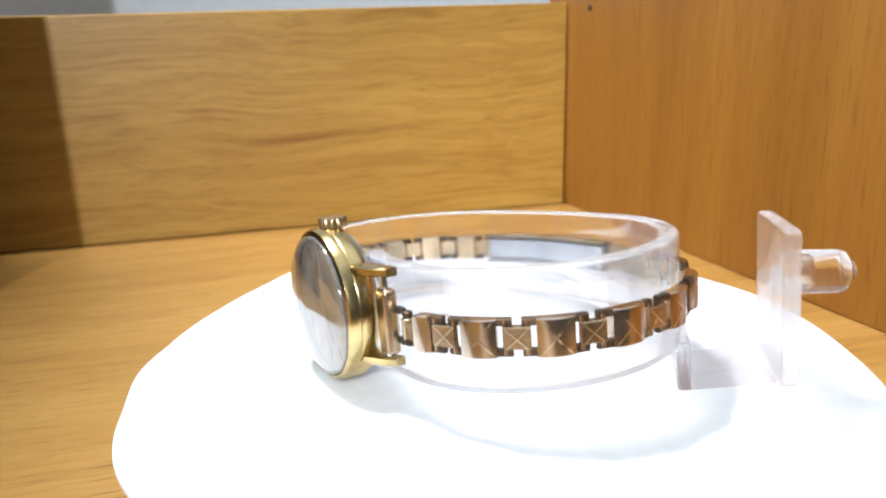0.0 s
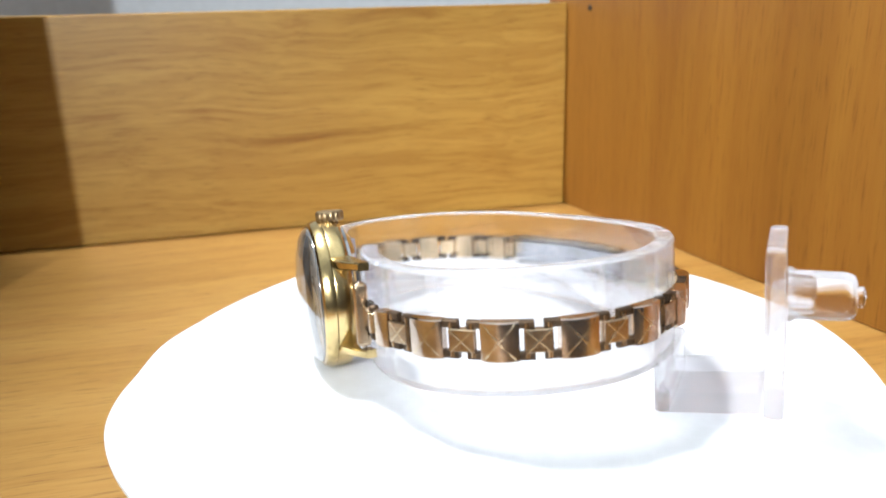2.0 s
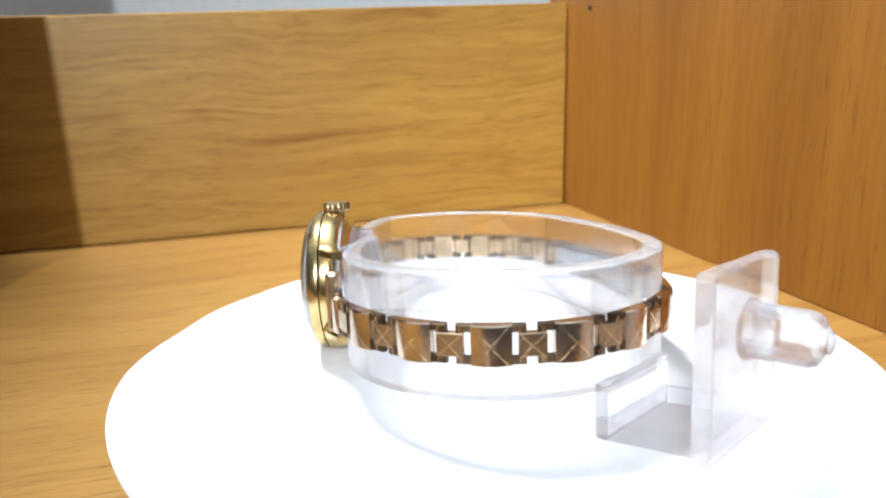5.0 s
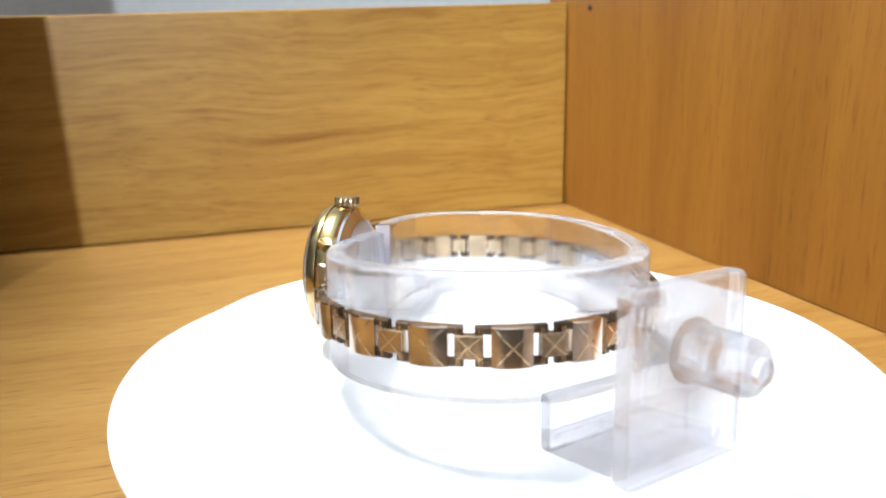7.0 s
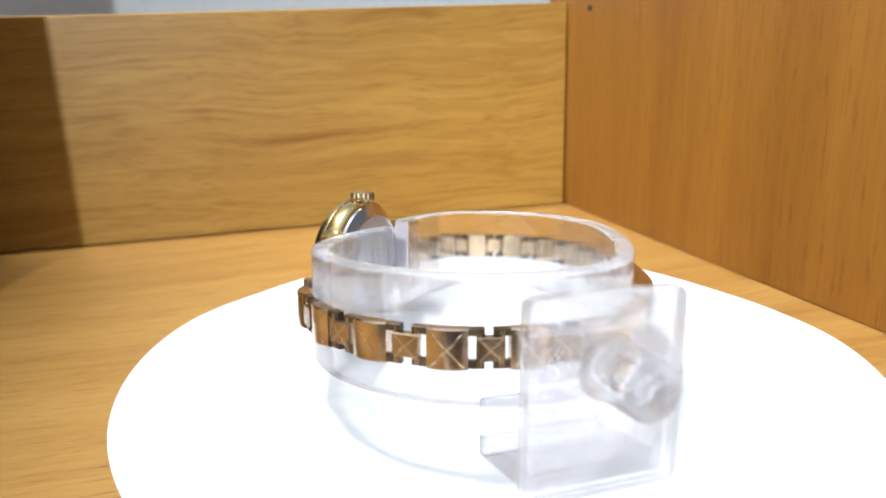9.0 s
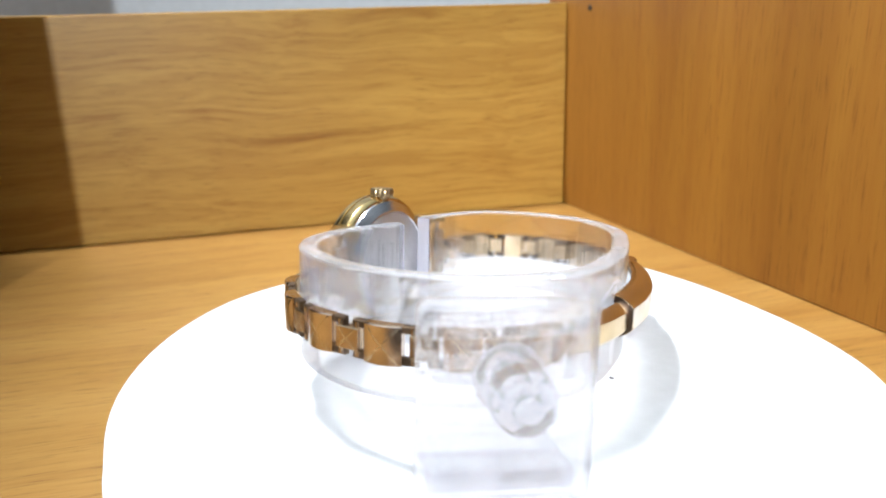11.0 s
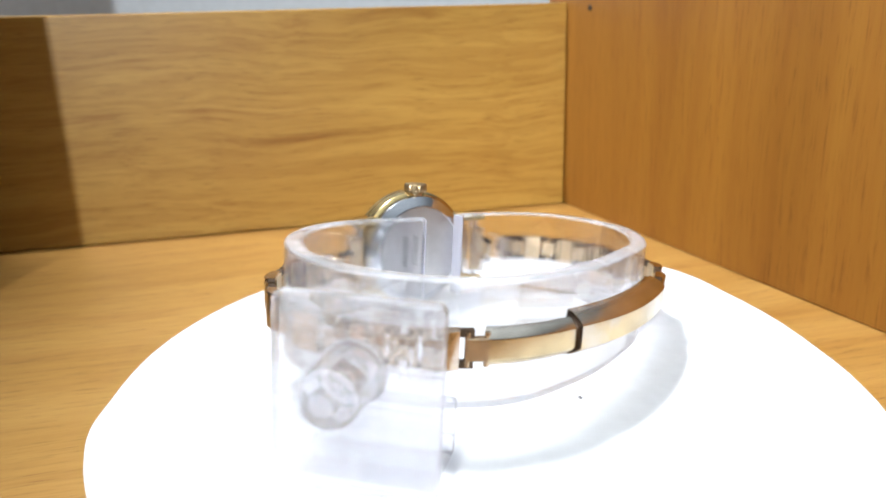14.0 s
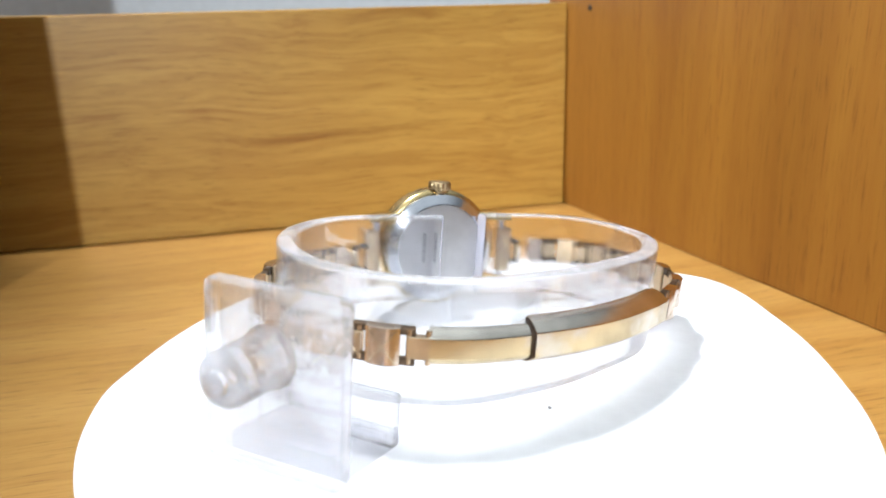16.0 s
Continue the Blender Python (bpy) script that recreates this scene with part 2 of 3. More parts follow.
# out of view, added to cast the shadow on the rail's left end
board("wall_shade_board", "unseen dark upright board added to shade the left of the back rail", "panel",
      Matrix.Translation(CORNER) @ pose(0, 0, 0, 0, 0, BACK_TURN + 180) @ Matrix.Translation((2.357, 0.0, 0.002)),
      (0.16, 1.16, 4.2), OAK_DARK, 0.006)

bm = lathe([(0.0, 0.0), (0.007, 0.0), (0.007, 0.003), (0.011, 0.004), (0.012, 0.0), (0.012, -0.004)],
           Matrix.Translation((0.505, 1.892, 0.649)) @ pose(0, 0, 0, 0, 0, SIDE_TURN) @ pose(0, 0, 0, 90, 0, 0), 20, False)
hole = part("screw_hole", bm, DARK)
tagged(hole, "small dark screw hole in the oak side panel", "screw hole")

# ---- turntable and paper ----
DISC_Z = -0.010
turntable = thing("turntable", "low round white plastic display turntable under the paper", "turntable", (0, 0, SHELF_Z))
part("foot_ring", lathe([(0.30, SHELF_Z), (0.34, SHELF_Z), (0.34, SHELF_Z + 0.05), (0.30, SHELF_Z + 0.05)], Matrix(), 64), PLASTIC, turntable)
part("platter", lathe([(0.36, SHELF_Z + 0.05), (0.385, SHELF_Z + 0.06), (0.39, DISC_Z - 0.03), (0.385, DISC_Z - 0.0075), (0.0, DISC_Z - 0.0075)], Matrix(), 72), PLASTIC, turntable)

PAPER_EDGE = [(-180, .498), (-169, .511), (-157, .514), (-149, .526), (-140, .536), (-128, .537), (-108, .534), (-90, .536), (-78, .542), (-69, .557), (-60, .563),
              (-48, .573), (-24, .594), (0, .594), (22, .606), (36, .596), (55, .582), (72, .547), (84, .526), (98, .520), (110, .526),
              (130, .560), (146, .518), (162, .498), (180, .498)]


def paper_sheet():
    bm = bmesh.new()
    n, rings = 220, (0.0, 0.25, 0.6, 0.85, 0.97, 1.0)
    top, low = [], []
    for side, dz in ((top, 0.0), (low, -0.006)):
        for q in rings[1:]:
            row = []
            for k in range(n):
                d = -180 + 360 * k / n
                r = spline(PAPER_EDGE, d) * q
                a = radians(d)
                lift = (-0.0063 - 0.0088 * math.cos(a) + 0.0123 * math.sin(a)) * q ** 4
                row.append(bm.verts.new((r * math.cos(a), r * math.sin(a), DISC_Z + dz + lift)))
            side.append(row)
        c = bm.verts.new((0, 0, DISC_Z + dz))
        for k in range(n):
            bm.faces.new((c, side[0][k], side[0][(k + 1) % n]))
        for lo, hi in zip(side, side[1:]):
            for k in range(n):
                bm.faces.new((lo[k], lo[(k + 1) % n], hi[(k + 1) % n], hi[k]))
    for k in range(n):
        bm.faces.new((top[-1][k], top[-1][(k + 1) % n], low[-1][(k + 1) % n], low[-1][k]))
    return bm


paper = thing("paper_disc", "hand-cut round sheet of white card lying on the turntable", "paper", (0, 0, DISC_Z - 0.006))
part("sheet", paper_sheet(), PAPER, paper)
bm = bmesh.new()
add_box(bm, (0.007, 0.004, 0.002), pose(0.196, 0.134, DISC_Z + 0.0012, 0, 0, 25), 0.0008, 1)
part("speck", bm, INK, paper, "tiny dark speck of dirt")

# ---- tilted frame shared by the stand and the watch ----
GX, GY = 0.061, -0.073
UP = Vector((-GX, -GY, 1)).normalized()
TILT = Vector((0, 0, 1)).rotation_difference(UP).to_matrix().to_4x4()

# ---- clear display stand ----
CUFF = [(-148, .165), (-134, .180), (-118, .206), (-90, .268), (-60, .307), (-30, .323), (0, .302), (28, .252), (60, .236),
        (90, .268), (120, .305), (150, .302), (172, .242), (188, .203)]
CUFF_TOP, CUFF_LOW, CUFF_THICK = 0.1715, 0.0195, 0.026


def cuff():
    bm = bmesh.new()
    n = 150
    pts = []
    for k in range(n + 1):
        d = -148 + 336 * k / n
        r = spline(CUFF, d)
        pts.append(Vector((r * math.cos(radians(d)), r * math.sin(radians(d)), 0)))
    rows = []
    b, c, e = 0.005, 0.0015, CUFF_THICK
    section = [(0, CUFF_LOW + c), (0, CUFF_TOP - b), (-b * 0.35, CUFF_TOP - b * 0.35), (-b, CUFF_TOP), (-e + b, CUFF_TOP),
               (-e + b * 0.35, CUFF_TOP - b * 0.35), (-e, CUFF_TOP - b), (-e, CUFF_LOW + c), (-e + c, CUFF_LOW), (-c, CUFF_LOW)]
    for k, p in enumerate(pts):
        t = (pts[min(n, k + 1)] - pts[max(0, k - 1)]).normalized()
        out = Vector((t.y, -t.x, 0))
        rows.append([bm.verts.new(p + out * o + Vector((0, 0, z))) for o, z in section])
    m = len(section)
    for lo, hi in zip(rows, rows[1:]):
        for j in range(m):
            bm.faces.new((lo[j], lo[(j + 1) % m], hi[(j + 1) % m], hi[j]))
    bm.faces.new(rows[0])
    bm.faces.new(rows[-1][::-1])
    return bm


stand = thing("watch_stand", "clear moulded plastic cuff stand lying on its side on the paper", "display stand", (0.1, 0.0, CUFF_LOW))
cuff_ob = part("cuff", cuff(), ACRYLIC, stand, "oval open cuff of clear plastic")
# the cuff's upward faces take a milkier plastic than its walls
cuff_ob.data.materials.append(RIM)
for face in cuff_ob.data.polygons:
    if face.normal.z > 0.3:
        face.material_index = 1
for d, e in ((-148, -1), (188, 1)):
    p0, p1 = [Vector((spline(CUFF, q) * math.cos(radians(q)), spline(CUFF, q) * math.sin(radians(q)), 0)) for q in (d, d - e * 2)]
    along = (p0 - p1).normalized()
    inward = Vector((-along.y * e, along.x * e, 0))
    turn = Matrix(((along.x, inward.x, 0, 0), (along.y, inward.y, 0, 0), (0, 0, 1, 0), (0, 0, 0, 1)))
    bm = bmesh.new()
    add_box(bm, (0.003, CUFF_THICK - 0.002, CUFF_TOP - CUFF_LOW - 0.004), Matrix.Translation(p0 + along * 0.0017 + inward * CUFF_THICK / 2 + Vector((0, 0, (CUFF_TOP + CUFF_LOW) / 2))) @ turn, 0.0008, 1)
    part("sawn_end", bm, FROSTED, stand, "frosted cut end of the cuff")
FOOT = pose(0.432, -0.1367, 0, 0, 0, -12.7)       # local x points out of the stand, y along the plate
FOOT_LOW, FOOT_TOP = -0.021, 0.182
PLATE_MID, PLATE_W = -0.0075, 0.172


def rounded_slab(thick, wide, high, radius, edge, m):
    """An upright slab in the local y-z plane with rounded corners and softened rims."""
    bm = bmesh.new()
    outline = []
    for cy, cz, a0 in ((1, 1, 0), (-1, 1, 90), (-1, -1, 180), (1, -1, 270)):
        for k in range(7):
            a = radians(a0 + 15 * k)
            outline.append((cy * (wide / 2 - radius), cz * (high / 2 - radius), math.cos(a), math.sin(a)))
    rows = []
    for x, shrink in ((-thick / 2, edge), (-thick / 2 + edge * 0.3, edge * 0.3), (-thick / 2 + edge, 0), (thick / 2 - edge, 0),
                      (thick / 2 - edge * 0.3, edge * 0.3), (thick / 2, edge)):
        rows.append([bm.verts.new(m @ Vector((x, y + c * (radius - shrink), z + q * (radius - shrink)))) for y, z, c, q in outline])
    n = len(outline)
    for lo, hi in zip(rows, rows[1:]):
        for k in range(n):
            bm.faces.new((lo[k], lo[(k + 1) % n], hi[(k + 1) % n], hi[k]))
    bm.faces.new(rows[0][::-1])
    bm.faces.new(rows[-1])
    return bm


part("base_plate", rounded_slab(0.022, PLATE_W, FOOT_TOP - FOOT_LOW, 0.011, 0.005, FOOT @ Matrix.Translation((-0.011, PLATE_MID, (FOOT_LOW + FOOT_TOP) / 2))),
     SCUFFED, stand, "upright square base plate of clear plastic")
ARM_LEAN = -6.6                                   # the arm dips towards the cuff
ARM = FOOT @ pose(-0.0225, PLATE_MID + 0.003, FOOT_LOW, 0, ARM_LEAN, 0)
bm = bmesh.new()
add_box(bm, (0.118, 0.150, 0.025), ARM @ Matrix.Translation((-0.0595, 0, 0.0135)), 0.004, 3)
part("base_arm", bm, ARM_CLEAR, stand, "flat clear plastic arm joining the cuff")
bm = bmesh.new()
add_box(bm, (0.018, 0.150, 0.068), ARM @ pose(-0.1105, 0, 0.0345, 0, -ARM_LEAN, 0), 0.005, 3)
part("cuff_bracket", bm, ACRYLIC, stand)
PEG = FOOT @ pose(0.0005, -0.008, 0.110, 0, 90, 0)
# the peg is a hollow moulding: a bore from the plate side, a chamfered closed end and a moulding nub
bm = lathe([(0.0, 0.030), (0.013, 0.030), (0.016, 0.024), (0.017, 0.0), (0.034, 0.0), (0.0335, 0.004), (0.0300, 0.009), (0.0290, 0.060), (0.0265, 0.068),
            (0.0215, 0.0715), (0.013, 0.0725), (0.0125, 0.078), (0.010, 0.080), (0.0, 0.0805)], PEG, 48, False)
bmesh.ops.remove_doubles(bm, verts=bm.verts, dist=0.00005)
part("peg", bm, ACRYLIC, stand, "short round hollow clear plastic peg")

# ---- wristwatch ----
FACE = Vector((-math.cos(radians(33)), -math.sin(radians(33)), 0))
SIDE = Vector((-FACE.y, FACE.x, 0))
BACK_MID = Vector((-0.1675, -0.094, 0.1035))
CASE_R = 0.1098
# watch axes: x along SIDE, y up, z out of the dial
WATCH = Matrix(((SIDE.x, 0, FACE.x, BACK_MID.x), (SIDE.y, 0, FACE.y, BACK_MID.y), (0, 1, 0, BACK_MID.z), (0, 0, 0, 1)))
if WATCH.to_3x3().determinant() < 0:
    WATCH = WATCH @ Matrix.Diagonal((-1, 1, 1, 1))

watch = thing("wristwatch", "small gold-plated wristwatch on a rose-gold link bracelet round the clear cuff", "watch", BACK_MID - Vector((0, 0, CASE_R)))
R = CASE_R
part("case_body", lathe([(R * 0.80, 0.003), (R * 0.93, 0.005), (R * 0.985, 0.010), (R, 0.016), (R, 0.029), (R * 0.985, 0.032)], WATCH, 72), GOLD, watch,
     "yellow gold-plated round case with scuffed sides")
part("bezel", lathe([(R * 0.95, 0.032), (R * 1.0, 0.033), (R * 1.005, 0.039), (R * 0.975, 0.047), (R * 0.93, 0.0495), (R * 0.90, 0.046), (R * 0.90, 0.034)], WATCH, 72, False), GOLD, watch)
part("crystal", lathe([(R * 0.915, 0.043), (R * 0.915, 0.050), (R * 0.89, 0.055), (R * 0.80, 0.061), (R * 0.6, 0.067), (R * 0.35, 0.0705), (R * 0.1, 0.072), (0.0005, 0.0721)], WATCH, 72, False), GLASS, watch,
     "domed clear watch crystal with fine scratches", True, FACE)
part("gasket", lathe([(R * 0.918, 0.042), (R * 0.918, 0.0485), (R * 0.895, 0.0515), (R * 0.895, 0.042)], WATCH, 64, False), DARK, watch, "dark gasket line round the crystal")
dial = part("dial", lathe([(R * 0.90, 0.036), (R * 0.90, 0.040), (0.0005, 0.0405)], WATCH, 64), DIAL, watch, "brownish champagne dial with gold batons")
for k in range(12):
    bm = bmesh.new()
    add_box(bm, (0.0035, 0.020 if k % 3 else 0.026, 0.002), WATCH @ pose(0, 0, 0.0413, 0, 0, 30 * k) @ Matrix.Translation((0, R * 0.70, 0)), 0.0006, 1)
    part("hour_baton", bm, GOLD, dial)
for name, length, turn in (("hour_hand", 0.046, 62), ("minute_hand", 0.066, 205)):
    bm = bmesh.new()
    add_box(bm, (0.004, length, 0.0015), WATCH @ pose(0, 0, 0.0450, 0, 0, turn) @ Matrix.Translation((0, length * 0.42, 0)), 0.0005, 1)
    part(name, bm, GOLD, dial)
back = part("case_back", lathe([(R * 0.93, 0.007), (R * 0.915, 0.001), (R * 0.78, -0.0085), (R * 0.765, -0.009), (R * 0.755, -0.008), (0.0005, -0.008)], WATCH, 72), STEEL, watch,
            "polished steel snap-on case back")
part("back_disc", lathe([(R * 0.75, -0.0082), (R * 0.745, -0.0093), (0.0005, -0.0094)], WATCH, 64), BRUSHED, back, "brushed grey centre of the case back")
for col, x in enumerate((0.012, 0.034)):
    for k in range(9):
        bm = bmesh.new()
        add_box(bm, (0.0065, 0.0044 - 0.0012 * ((k + col) % 2), 0.0006), WATCH @ Matrix.Translation((x, 0.030 - 0.0062 * k, -0.0095)))
        part("engraved_mark", bm, INK, back)
CROWN = WATCH @ Matrix.Translation((0.0, R - 0.0035, 0.015)) @ pose(0, 0, 0, -90, 0, 0)
part("crown", lathe([(0.012, -0.004), (0.012, 0.002), (0.0195, 0.0025), (0.0205, 0.005), (0.0205, 0.0145), (0.0185, 0.0165), (0.0, 0.0172)], CROWN, 72, True,
                    lambda k, i: (1.0 if k % 4 < 2 else 0.935) if 2 <= i <= 5 else 1.0), WORN_GOLD, watch, "fluted gold winding crown")

LUG_Z = 0.060
for sx in (1, -1):
    for sy in (1, -1):
        bm = bmesh.new()
        # tapered lug sweeping back from the case to its tip
        secs = [(0.070, 0.022, 0.030, 0.016), (0.098, 0.016, 0.028, 0.014), (0.120, 0.008, 0.022, 0.0125), (0.138, -0.003, 0.015, 0.0115)]
        rows = []
        for x, z, depth, high in secs:
            rows.append([bm.verts.new(WATCH @ Vector((sx * x, sy * LUG_Z + dy * high / 2, z + dz * depth / 2)))
                         for dy, dz in ((-1, -1), (1, -1), (1, 0.7), (0.6, 1), (-0.6, 1), (-1, 0.7))])
        for lo, hi in zip(rows, rows[1:]):
            for j in range(6):
                bm.faces.new((lo[j], lo[(j + 1) % 6], hi[(j + 1) % 6], hi[j]))
        bm.faces.new(rows[0])
        bm.faces.new(rows[-1][::-1])
        part("lug", bm, GOLD, watch)
    bm = lathe([(0.006, -0.056), (0.006, 0.056)], WATCH @ Matrix.Translation((sx * 0.124, 0, 0.003)) @ pose(0, 0, 0, 90, 0, 0), 14)
    part("spring_bar", bm, STEEL, watch)
    bm = bmesh.new()
    # folded end piece wrapped round the spring bar
    add_box(bm, (0.030, 0.086, 0.020), WATCH @ Matrix.Translation((sx * 0.131, -0.004, 0.005)), 0.006, 3)
    part("end_piece", bm, JOINT, watch, "folded rose-gold end piece between the lugs")

# bracelet path: outer radius about the turntable's axis by bearing
STRAP = [(-121, .222), (-112, .238), (-100, .265), (-84, .296), (-60, .333), (-32, .345), (0, .315), (28, .276), (60, .268), (85, .292),
         (105, .330), (125, .348), (145, .352), (160, .330), (172, .275), (178, .248)]
STRAP_Z = 0.0945


def strap_table():
    pts = []
    for k in range(1200):
        d = -121 + 299 * k / 1199
        r = spline(STRAP, d)
        pts.append(Vector((r * math.cos(radians(d)), r * math.sin(radians(d)), STRAP_Z)))
    run = [0.0]
    for a, b in zip(pts, pts[1:]):
        run.append(run[-1] + (b - a).length)
    return pts, run


PTS, RUN = strap_table()


def strap_at(s):
    """Frame at arc length s: x along the strap, y up, z outwards."""
    i = max(2, min(len(RUN) - 3, int(np.searchsorted(RUN, s))))
    p = PTS[i]
    t = (PTS[i + 2] - PTS[i - 2]).normalized()
    out = Vector((t.y, -t.x, 0))
    up = Vector((0, 0, 1))
    return Matrix(((t.x, up.x, out.x, p.x), (t.y, up.y, out.y, p.y), (t.z, up.z, out.z, p.z), (0, 0, 0, 1)))


def bent_box(bm, s0, s1, y0, y1, z0, z1, cuts=5, edge=0.0015, bow=0.0, round_steps=1, dome=None):
    """A block that follows the strap from s0 to s1, with softened or rounded outer edges."""
    sec = [(y0, z0), (y1, z0)]
    for k in range(round_steps + 1):
        a = math.pi / 2 * k / round_steps
        sec.append((y1 - edge + edge * math.cos(a), z1 - edge + edge * math.sin(a)))
    for k in range(round_steps + 1):
        a = math.pi / 2 * (1 + k / round_steps)
        sec.append((y0 + edge + edge * math.cos(a), z1 - edge + edge * math.sin(a)))
    if dome:
        sec = [(-y, z) for y, z in dome] + [(y, z) for y, z in reversed(dome)]
        sec = [(y + (y0 + y1) / 2, z + z1) for y, z in sec[::-1]]
    n, rows = len(sec), []
    for k in range(cuts + 1):
        m = strap_at(s0 + (s1 - s0) * k / cuts)
        dz = bow * (1 - (2 * k / cuts - 1) ** 2)
        rows.append([bm.verts.new(m @ Vector((0, y, z + (dz if z > z0 else 0)))) for y, z in sec])
    for lo, hi in zip(rows, rows[1:]):
        for j in range(n):
            bm.faces.new((lo[j], lo[(j + 1) % n], hi[(j + 1) % n], hi[j]))
    bm.faces.new(rows[0])
    bm.faces.new(rows[-1][::-1])


def cut_line(path, w, parent):
    """One raised bright-cut line along (run, height, outward) stations on the strap."""
    bm = bmesh.new()
    rows = []
    at = [strap_at(a) @ Vector((0, y, z)) for a, y, z in path]
    for k, (a, y, z) in enumerate(path):
        out = strap_at(a).to_3x3() @ Vector((0, 0, 1))
        side = (at[min(k + 1, len(at) - 1)] - at[max(k - 1, 0)]).normalized().cross(out) * w
        rows.append([bm.verts.new(q) for q in (at[k] - side, at[k] + side, at[k] + out * w * 0.2)])
    for lo, hi in zip(rows, rows[1:]):
        for m in range(3):
            bm.faces.new((lo[m], lo[(m + 1) % 3], hi[(m + 1) % 3], hi[m]))
    bm.faces.new(rows[0])
    bm.faces.new(rows[-1][::-1])
    part("engraved_line", bm, CUT, parent)


HALF_H = 0.0235


def plate_link(s, width=0.0455):
    bm = bmesh.new()
    h = width / 2
    bent_box(bm, s - h, s + h, -HALF_H, HALF_H, -0.012, 0.0, 9, 0.0015, 0.0046)
    link = part("bracelet_link", bm, ROSE, watch)
    for e in (-1, 1):
        bm = bmesh.new()
        for y0, y1 in ((-HALF_H + 0.0004, -HALF_H + 0.0096), (HALF_H - 0.0096, HALF_H - 0.0004)):
            a, b = sorted((s + e * (h - 0.001), s + e * (h + 0.0175)))
            bent_box(bm, a, b, y0, y1, -0.012, -0.0032, 3, 0.0015)
        part("knuckle", bm, TARNISHED, link, "", False)
    bm = bmesh.new()
    bent_box(bm, s - h * 0.94, s + h * 0.94, -HALF_H + 0.002, HALF_H - 0.002, -0.0145, -0.0122, 5, 0.0005)
    part("link_lining", bm, MATT_GOLD, link, "pale matt gold inner face")
    q = HALF_H - 0.003
    knots = (-0.8, -0.6, -0.2, 0.2, 0.6, 0.8)
    lift = (0.34, 0.64, 0.96, 0.96, 0.64, 0.34)
    for f in (-1, 1):
        cut_line([(s + h * a, f * q * a / 0.8, 0.0046 * za + 0.0001) for a, za in zip(knots, lift)], 0.0011, link)


def joint_link(s, width=0.0305, cut=True):
    bm = bmesh.new()
    h = width / 2
    bent_box(bm, s - h, s + h, -0.0138, 0.0138, -0.011, 0.0005, 4)
    for e in (-1, 1):
        m = strap_at(s + e * (h - 0.002))
        c = lathe([(0.0036, -HALF_H + 0.003), (0.0036, HALF_H - 0.003)], m @ Matrix.Translation((0, 0, -0.005)) @ pose(0, 0, 0, -90, 0, 0), 10)
        tmp = bpy.data.meshes.new("joint")
        c.to_mesh(tmp)
        c.free()
        bm.from_mesh(tmp)
        bpy.data.meshes.remove(tmp)
    link = part("joint_link", bm, JOINT, watch)
    bm = bmesh.new()
    bent_box(bm, s - h * 0.9, s + h * 0.9, -0.0130, 0.0130, -0.0135, -0.0112, 3, 0.0005)
    part("link_lining", bm, MATT_GOLD, link, "pale matt gold inner face")
    for f in (-1, 1) if cut else ():
        cut_line([(s - h * 0.85, -0.0122 * f, 0.0006), (s, 0.0, 0.0006), (s + h * 0.85, 0.0122 * f, 0.0006)], 0.0013, link)


def run_at(bearing):
    return RUN[int(round((bearing + 121) / 299 * 1199))]


def end_link(s, width, e):
    """The last link before the watch, half round towards it (e = -1: towards the strap's start)."""
    h, rows = width / 2, []
    bm = bmesh.new()
    for k in range(13):
        u = -1 + 2 * k / 12
        v = max(0.0, (u * e - 0.05) / 0.98)
        half = HALF_H * math.sqrt(max(0.10, 1 - v * v))
        m = strap_at(s + u * h)
        dz = 0.004 * (1 - u * u)
        rows.append([bm.verts.new(m @ Vector((0, y * half, z))) for y, z in ((-1, -0.012), (1, -0.012), (1, -0.001 + dz * 0.6), (0.93, dz), (-0.93, dz), (-1, -0.001 + dz * 0.6))])
    for lo, hi in zip(rows, rows[1:]):
        for j in range(6):
            bm.faces.new((lo[j], lo[(j + 1) % 6], hi[(j + 1) % 6], hi[j]))
    bm.faces.new(rows[0])
    bm.faces.new(rows[-1][::-1])
    link = part("end_link", bm, ROSE, watch, "half-round rose-gold end link")
    bm = bmesh.new()
    for y0, y1 in ((-HALF_H + 0.0004, -HALF_H + 0.0096), (HALF_H - 0.0096, HALF_H - 0.0004)):
        a, b = sorted((s - e * (h - 0.001), s - e * (h + 0.0160)))
        bent_box(bm, a, b, y0, y1, -0.012, -0.0032, 3, 0.0015)
    part("knuckle", bm, TARNISHED, link, "", False)
    for f in (-1, 1):
        cut_line([(s - e * h * 0.85, f * 0.017, 0.0014), (s, f * 0.006, 0.0042), (s + e * h * 0.30, 0.0, 0.0038)], 0.0011, link)


clasp_a, clasp_b, clasp_c = run_at(-1.0), run_at(23.0), run_at(80.0)
NEAR_JOINTS = (0.1205, 0.2105, 0.3005, 0.394, 0.490, 0.575, clasp_a - 0.012)
FAR_JOINTS = (clasp_c + 0.010, 1.162, 1.242, 1.325, 1.408, 1.488, 1.5675)
for joints, ender in ((NEAR_JOINTS, NEAR_JOINTS[-1]), (FAR_JOINTS, FAR_JOINTS[0])):
    for at in joints:
        joint_link(at, 0.026 if at == ender else 0.0305, at != ender)
    for a, b in zip(joints, joints[1:]):
        plate_link((a + b) / 2, (b - a) * 0.492)
end_link(0.085, 0.034, -1)
end_link(1.600, 0.034, 1)

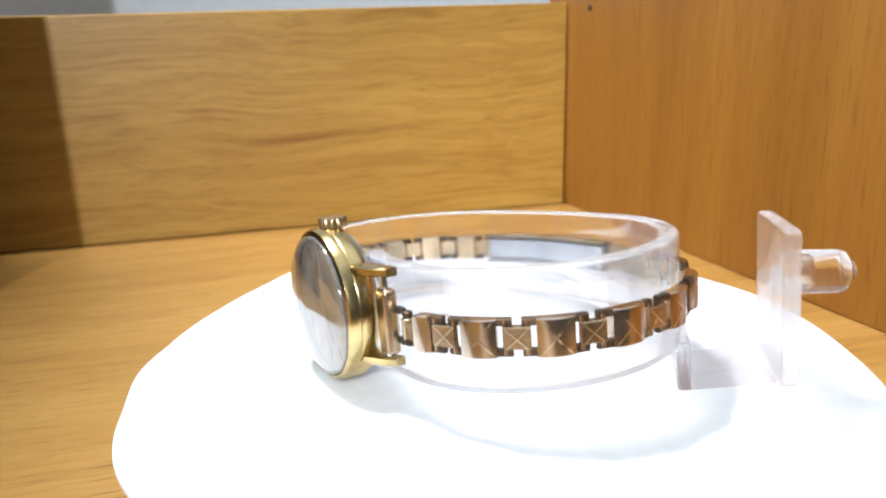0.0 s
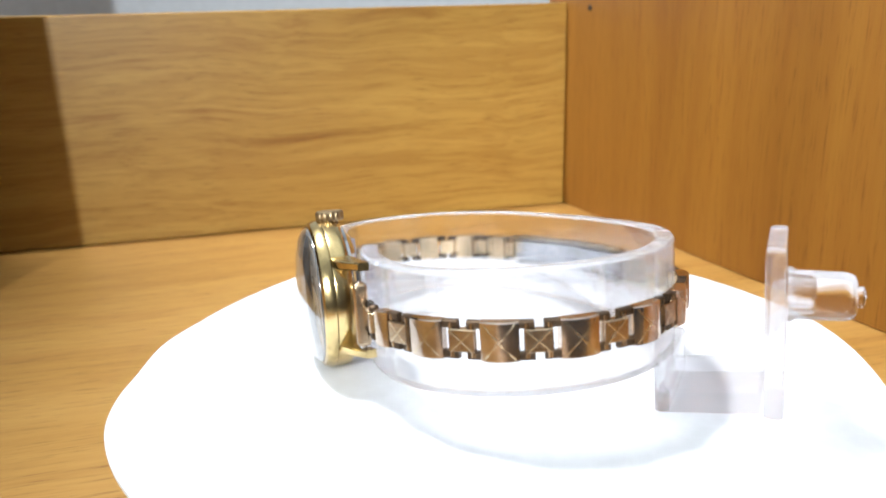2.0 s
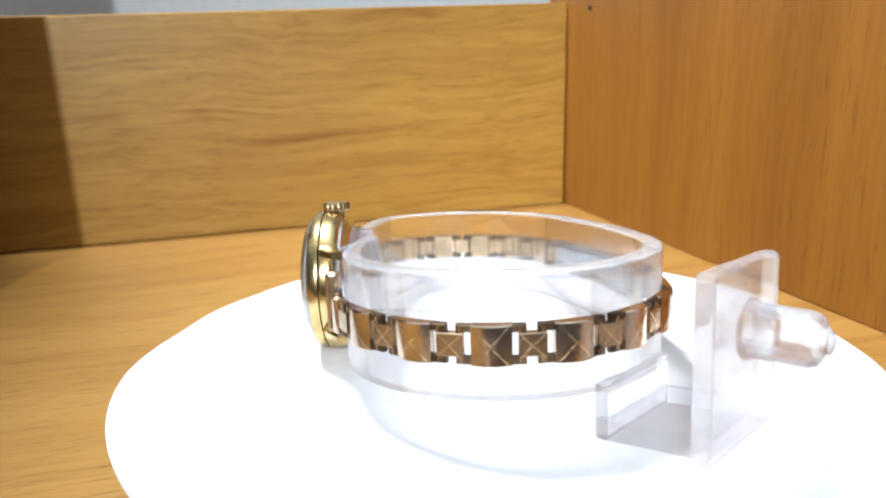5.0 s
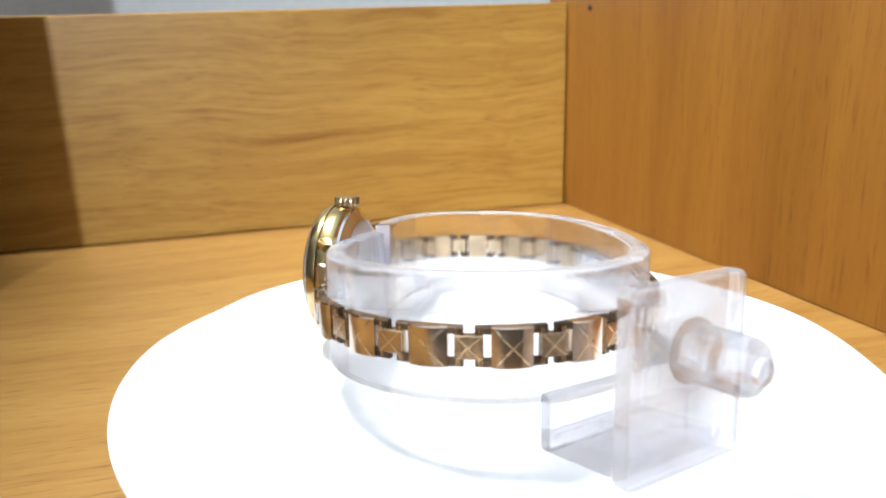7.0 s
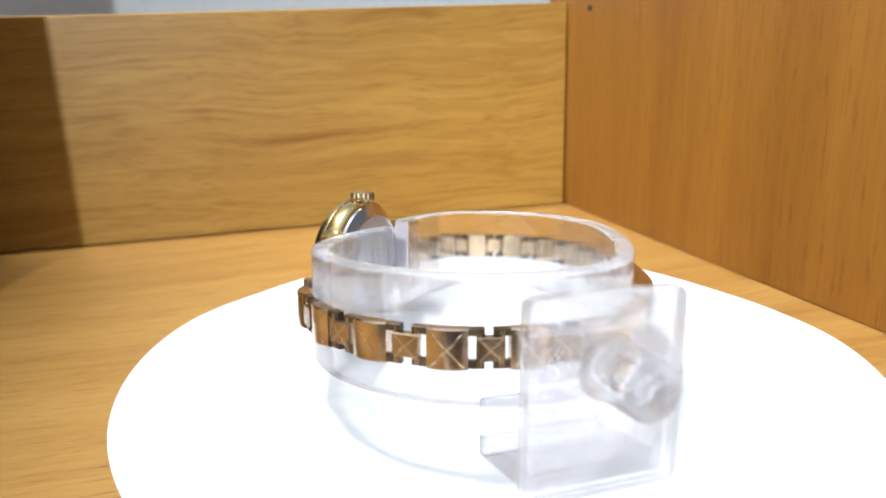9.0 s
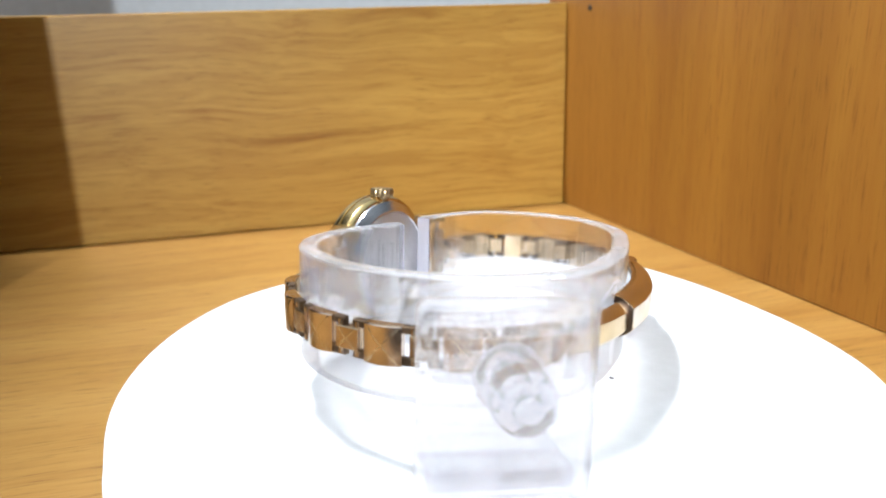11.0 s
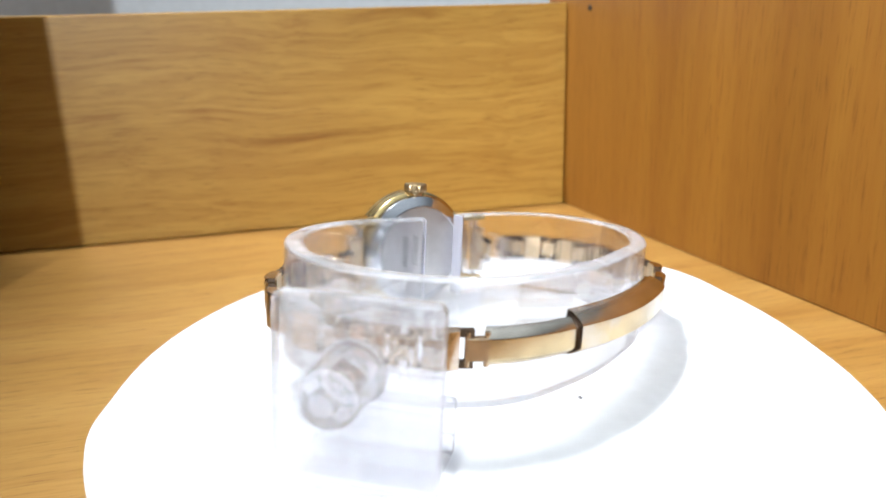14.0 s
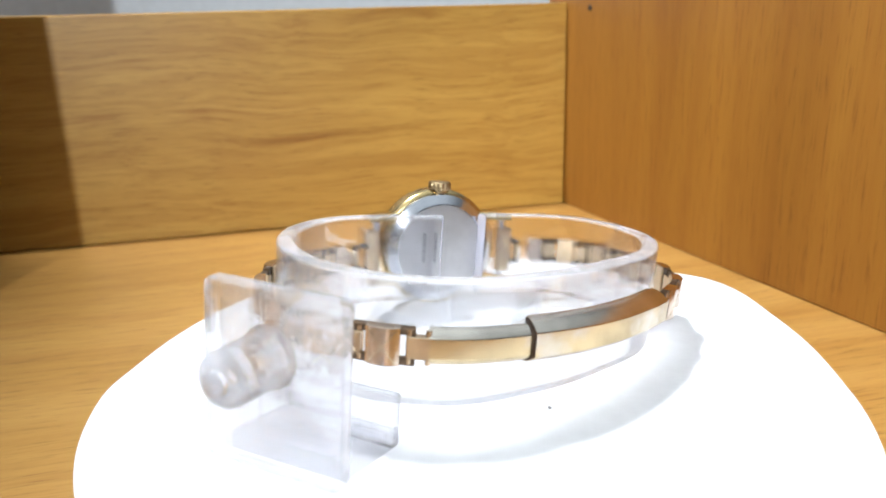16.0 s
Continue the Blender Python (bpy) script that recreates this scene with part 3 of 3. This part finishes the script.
# half section of the drawn clasp tube: (half height, depth), from the hem to the flat front
DOME = ((0.0285, -0.0250), (0.0264, -0.0165), (0.0212, -0.0074), (0.0158, -0.0012), (0.0149, -0.0004), (0.0138, 0.0))
bm = bmesh.new()
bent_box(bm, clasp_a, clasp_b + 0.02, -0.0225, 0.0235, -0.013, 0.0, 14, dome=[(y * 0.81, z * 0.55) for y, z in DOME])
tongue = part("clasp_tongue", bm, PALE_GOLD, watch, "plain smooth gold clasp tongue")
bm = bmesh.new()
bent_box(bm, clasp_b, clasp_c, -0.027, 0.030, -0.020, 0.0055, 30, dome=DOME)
sleeve = part("clasp_sleeve", bm, PALE_GOLD, watch, "smooth gold sliding clasp sleeve, ceiling reflection coloured into its upper ridge")
# the ceiling's reflection is put into the colour of the upward faces
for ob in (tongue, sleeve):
    ob.data.materials.append(RIDGE_SHEEN)
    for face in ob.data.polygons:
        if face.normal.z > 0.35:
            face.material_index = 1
bm = bmesh.new()
bent_box(bm, clasp_b - 0.0022, clasp_b - 0.0008, -0.027, 0.030, -0.020, 0.0045, 2, dome=[(y * 0.97, z) for y, z in DOME])
part("clasp_rim", bm, BRONZE, watch, "dark worn rim of the clasp sleeve")
bm = bmesh.new()
bent_box(bm, clasp_b + 0.004, clasp_c - 0.01, -0.017, 0.018, -0.0225, -0.0195, 20)
part("clasp_lining", bm, STEEL, watch, "steel inner plate of the clasp")
for y0, y1, mat in ((0.0185, 0.0225, DARK), (0.0235, 0.029, PALE_GOLD), (-0.0255, -0.0185, BRUSHED)):
    bm = bmesh.new()
    bent_box(bm, clasp_b + 0.002, clasp_c - 0.004, y0, y1, -0.0255, -0.0195, 20)
    part("clasp_fold", bm, mat, watch)
# small barrels and claws that hook the bracelet to the end pieces
for at, e in ((0.056, 1), (1.641, -1)):
    upright = strap_at(at) @ Matrix.Translation((0, 0, -0.007)) @ pose(0, 0, 0, -90, 0, 0)
    hook = part("hook", lathe([(0.006, -0.0145), (0.0085, -0.0125), (0.0085, 0.0125), (0.006, 0.0145)], upright, 20), PALE_GOLD, watch, "pale gold barrel hinge beside the end piece")
    for dy in (-1, 1):
        bm = lathe([(0.0035, dy * 0.014), (0.0065, dy * 0.0155), (0.0065, dy * 0.021), (0.004, dy * 0.023)], upright, 14)
        part("hook_pin", bm, TARNISHED, hook)
        bm = bmesh.new()
        for k in range(3):
            add_box(bm, (0.0105, 0.0065, 0.0065), strap_at(at) @ pose(-e * (0.006 + 0.0075 * k), dy * (0.0185 + 0.0035 * math.sin(k * 1.4)), -0.008 - 0.001 * k, 0, 0, e * dy * (25 - 35 * k)), 0.0018, 2)
        part("claw", bm, DARK, hook, "dark curved claw gripping the spring bar")

# ---- motion ----
TURN = [(0.0, 0.0), (2.0, -12.45), (4.0, -24.75), (6.5, -40.0), (9.0, -55.3), (11.5, -71.1), (14.0, -86.9), (16.0, -99.4)]


def motions():
    for ob, tilt in ((turntable, Matrix()), (paper, Matrix()), (stand, TILT), (watch, TILT)):
        at = Matrix.Translation(BASE[ob.name] * S)
        walk(ob, [(t, pose(0, 0, 0, 0, 0, a) @ tilt @ at) for t, a in TURN])


motions()
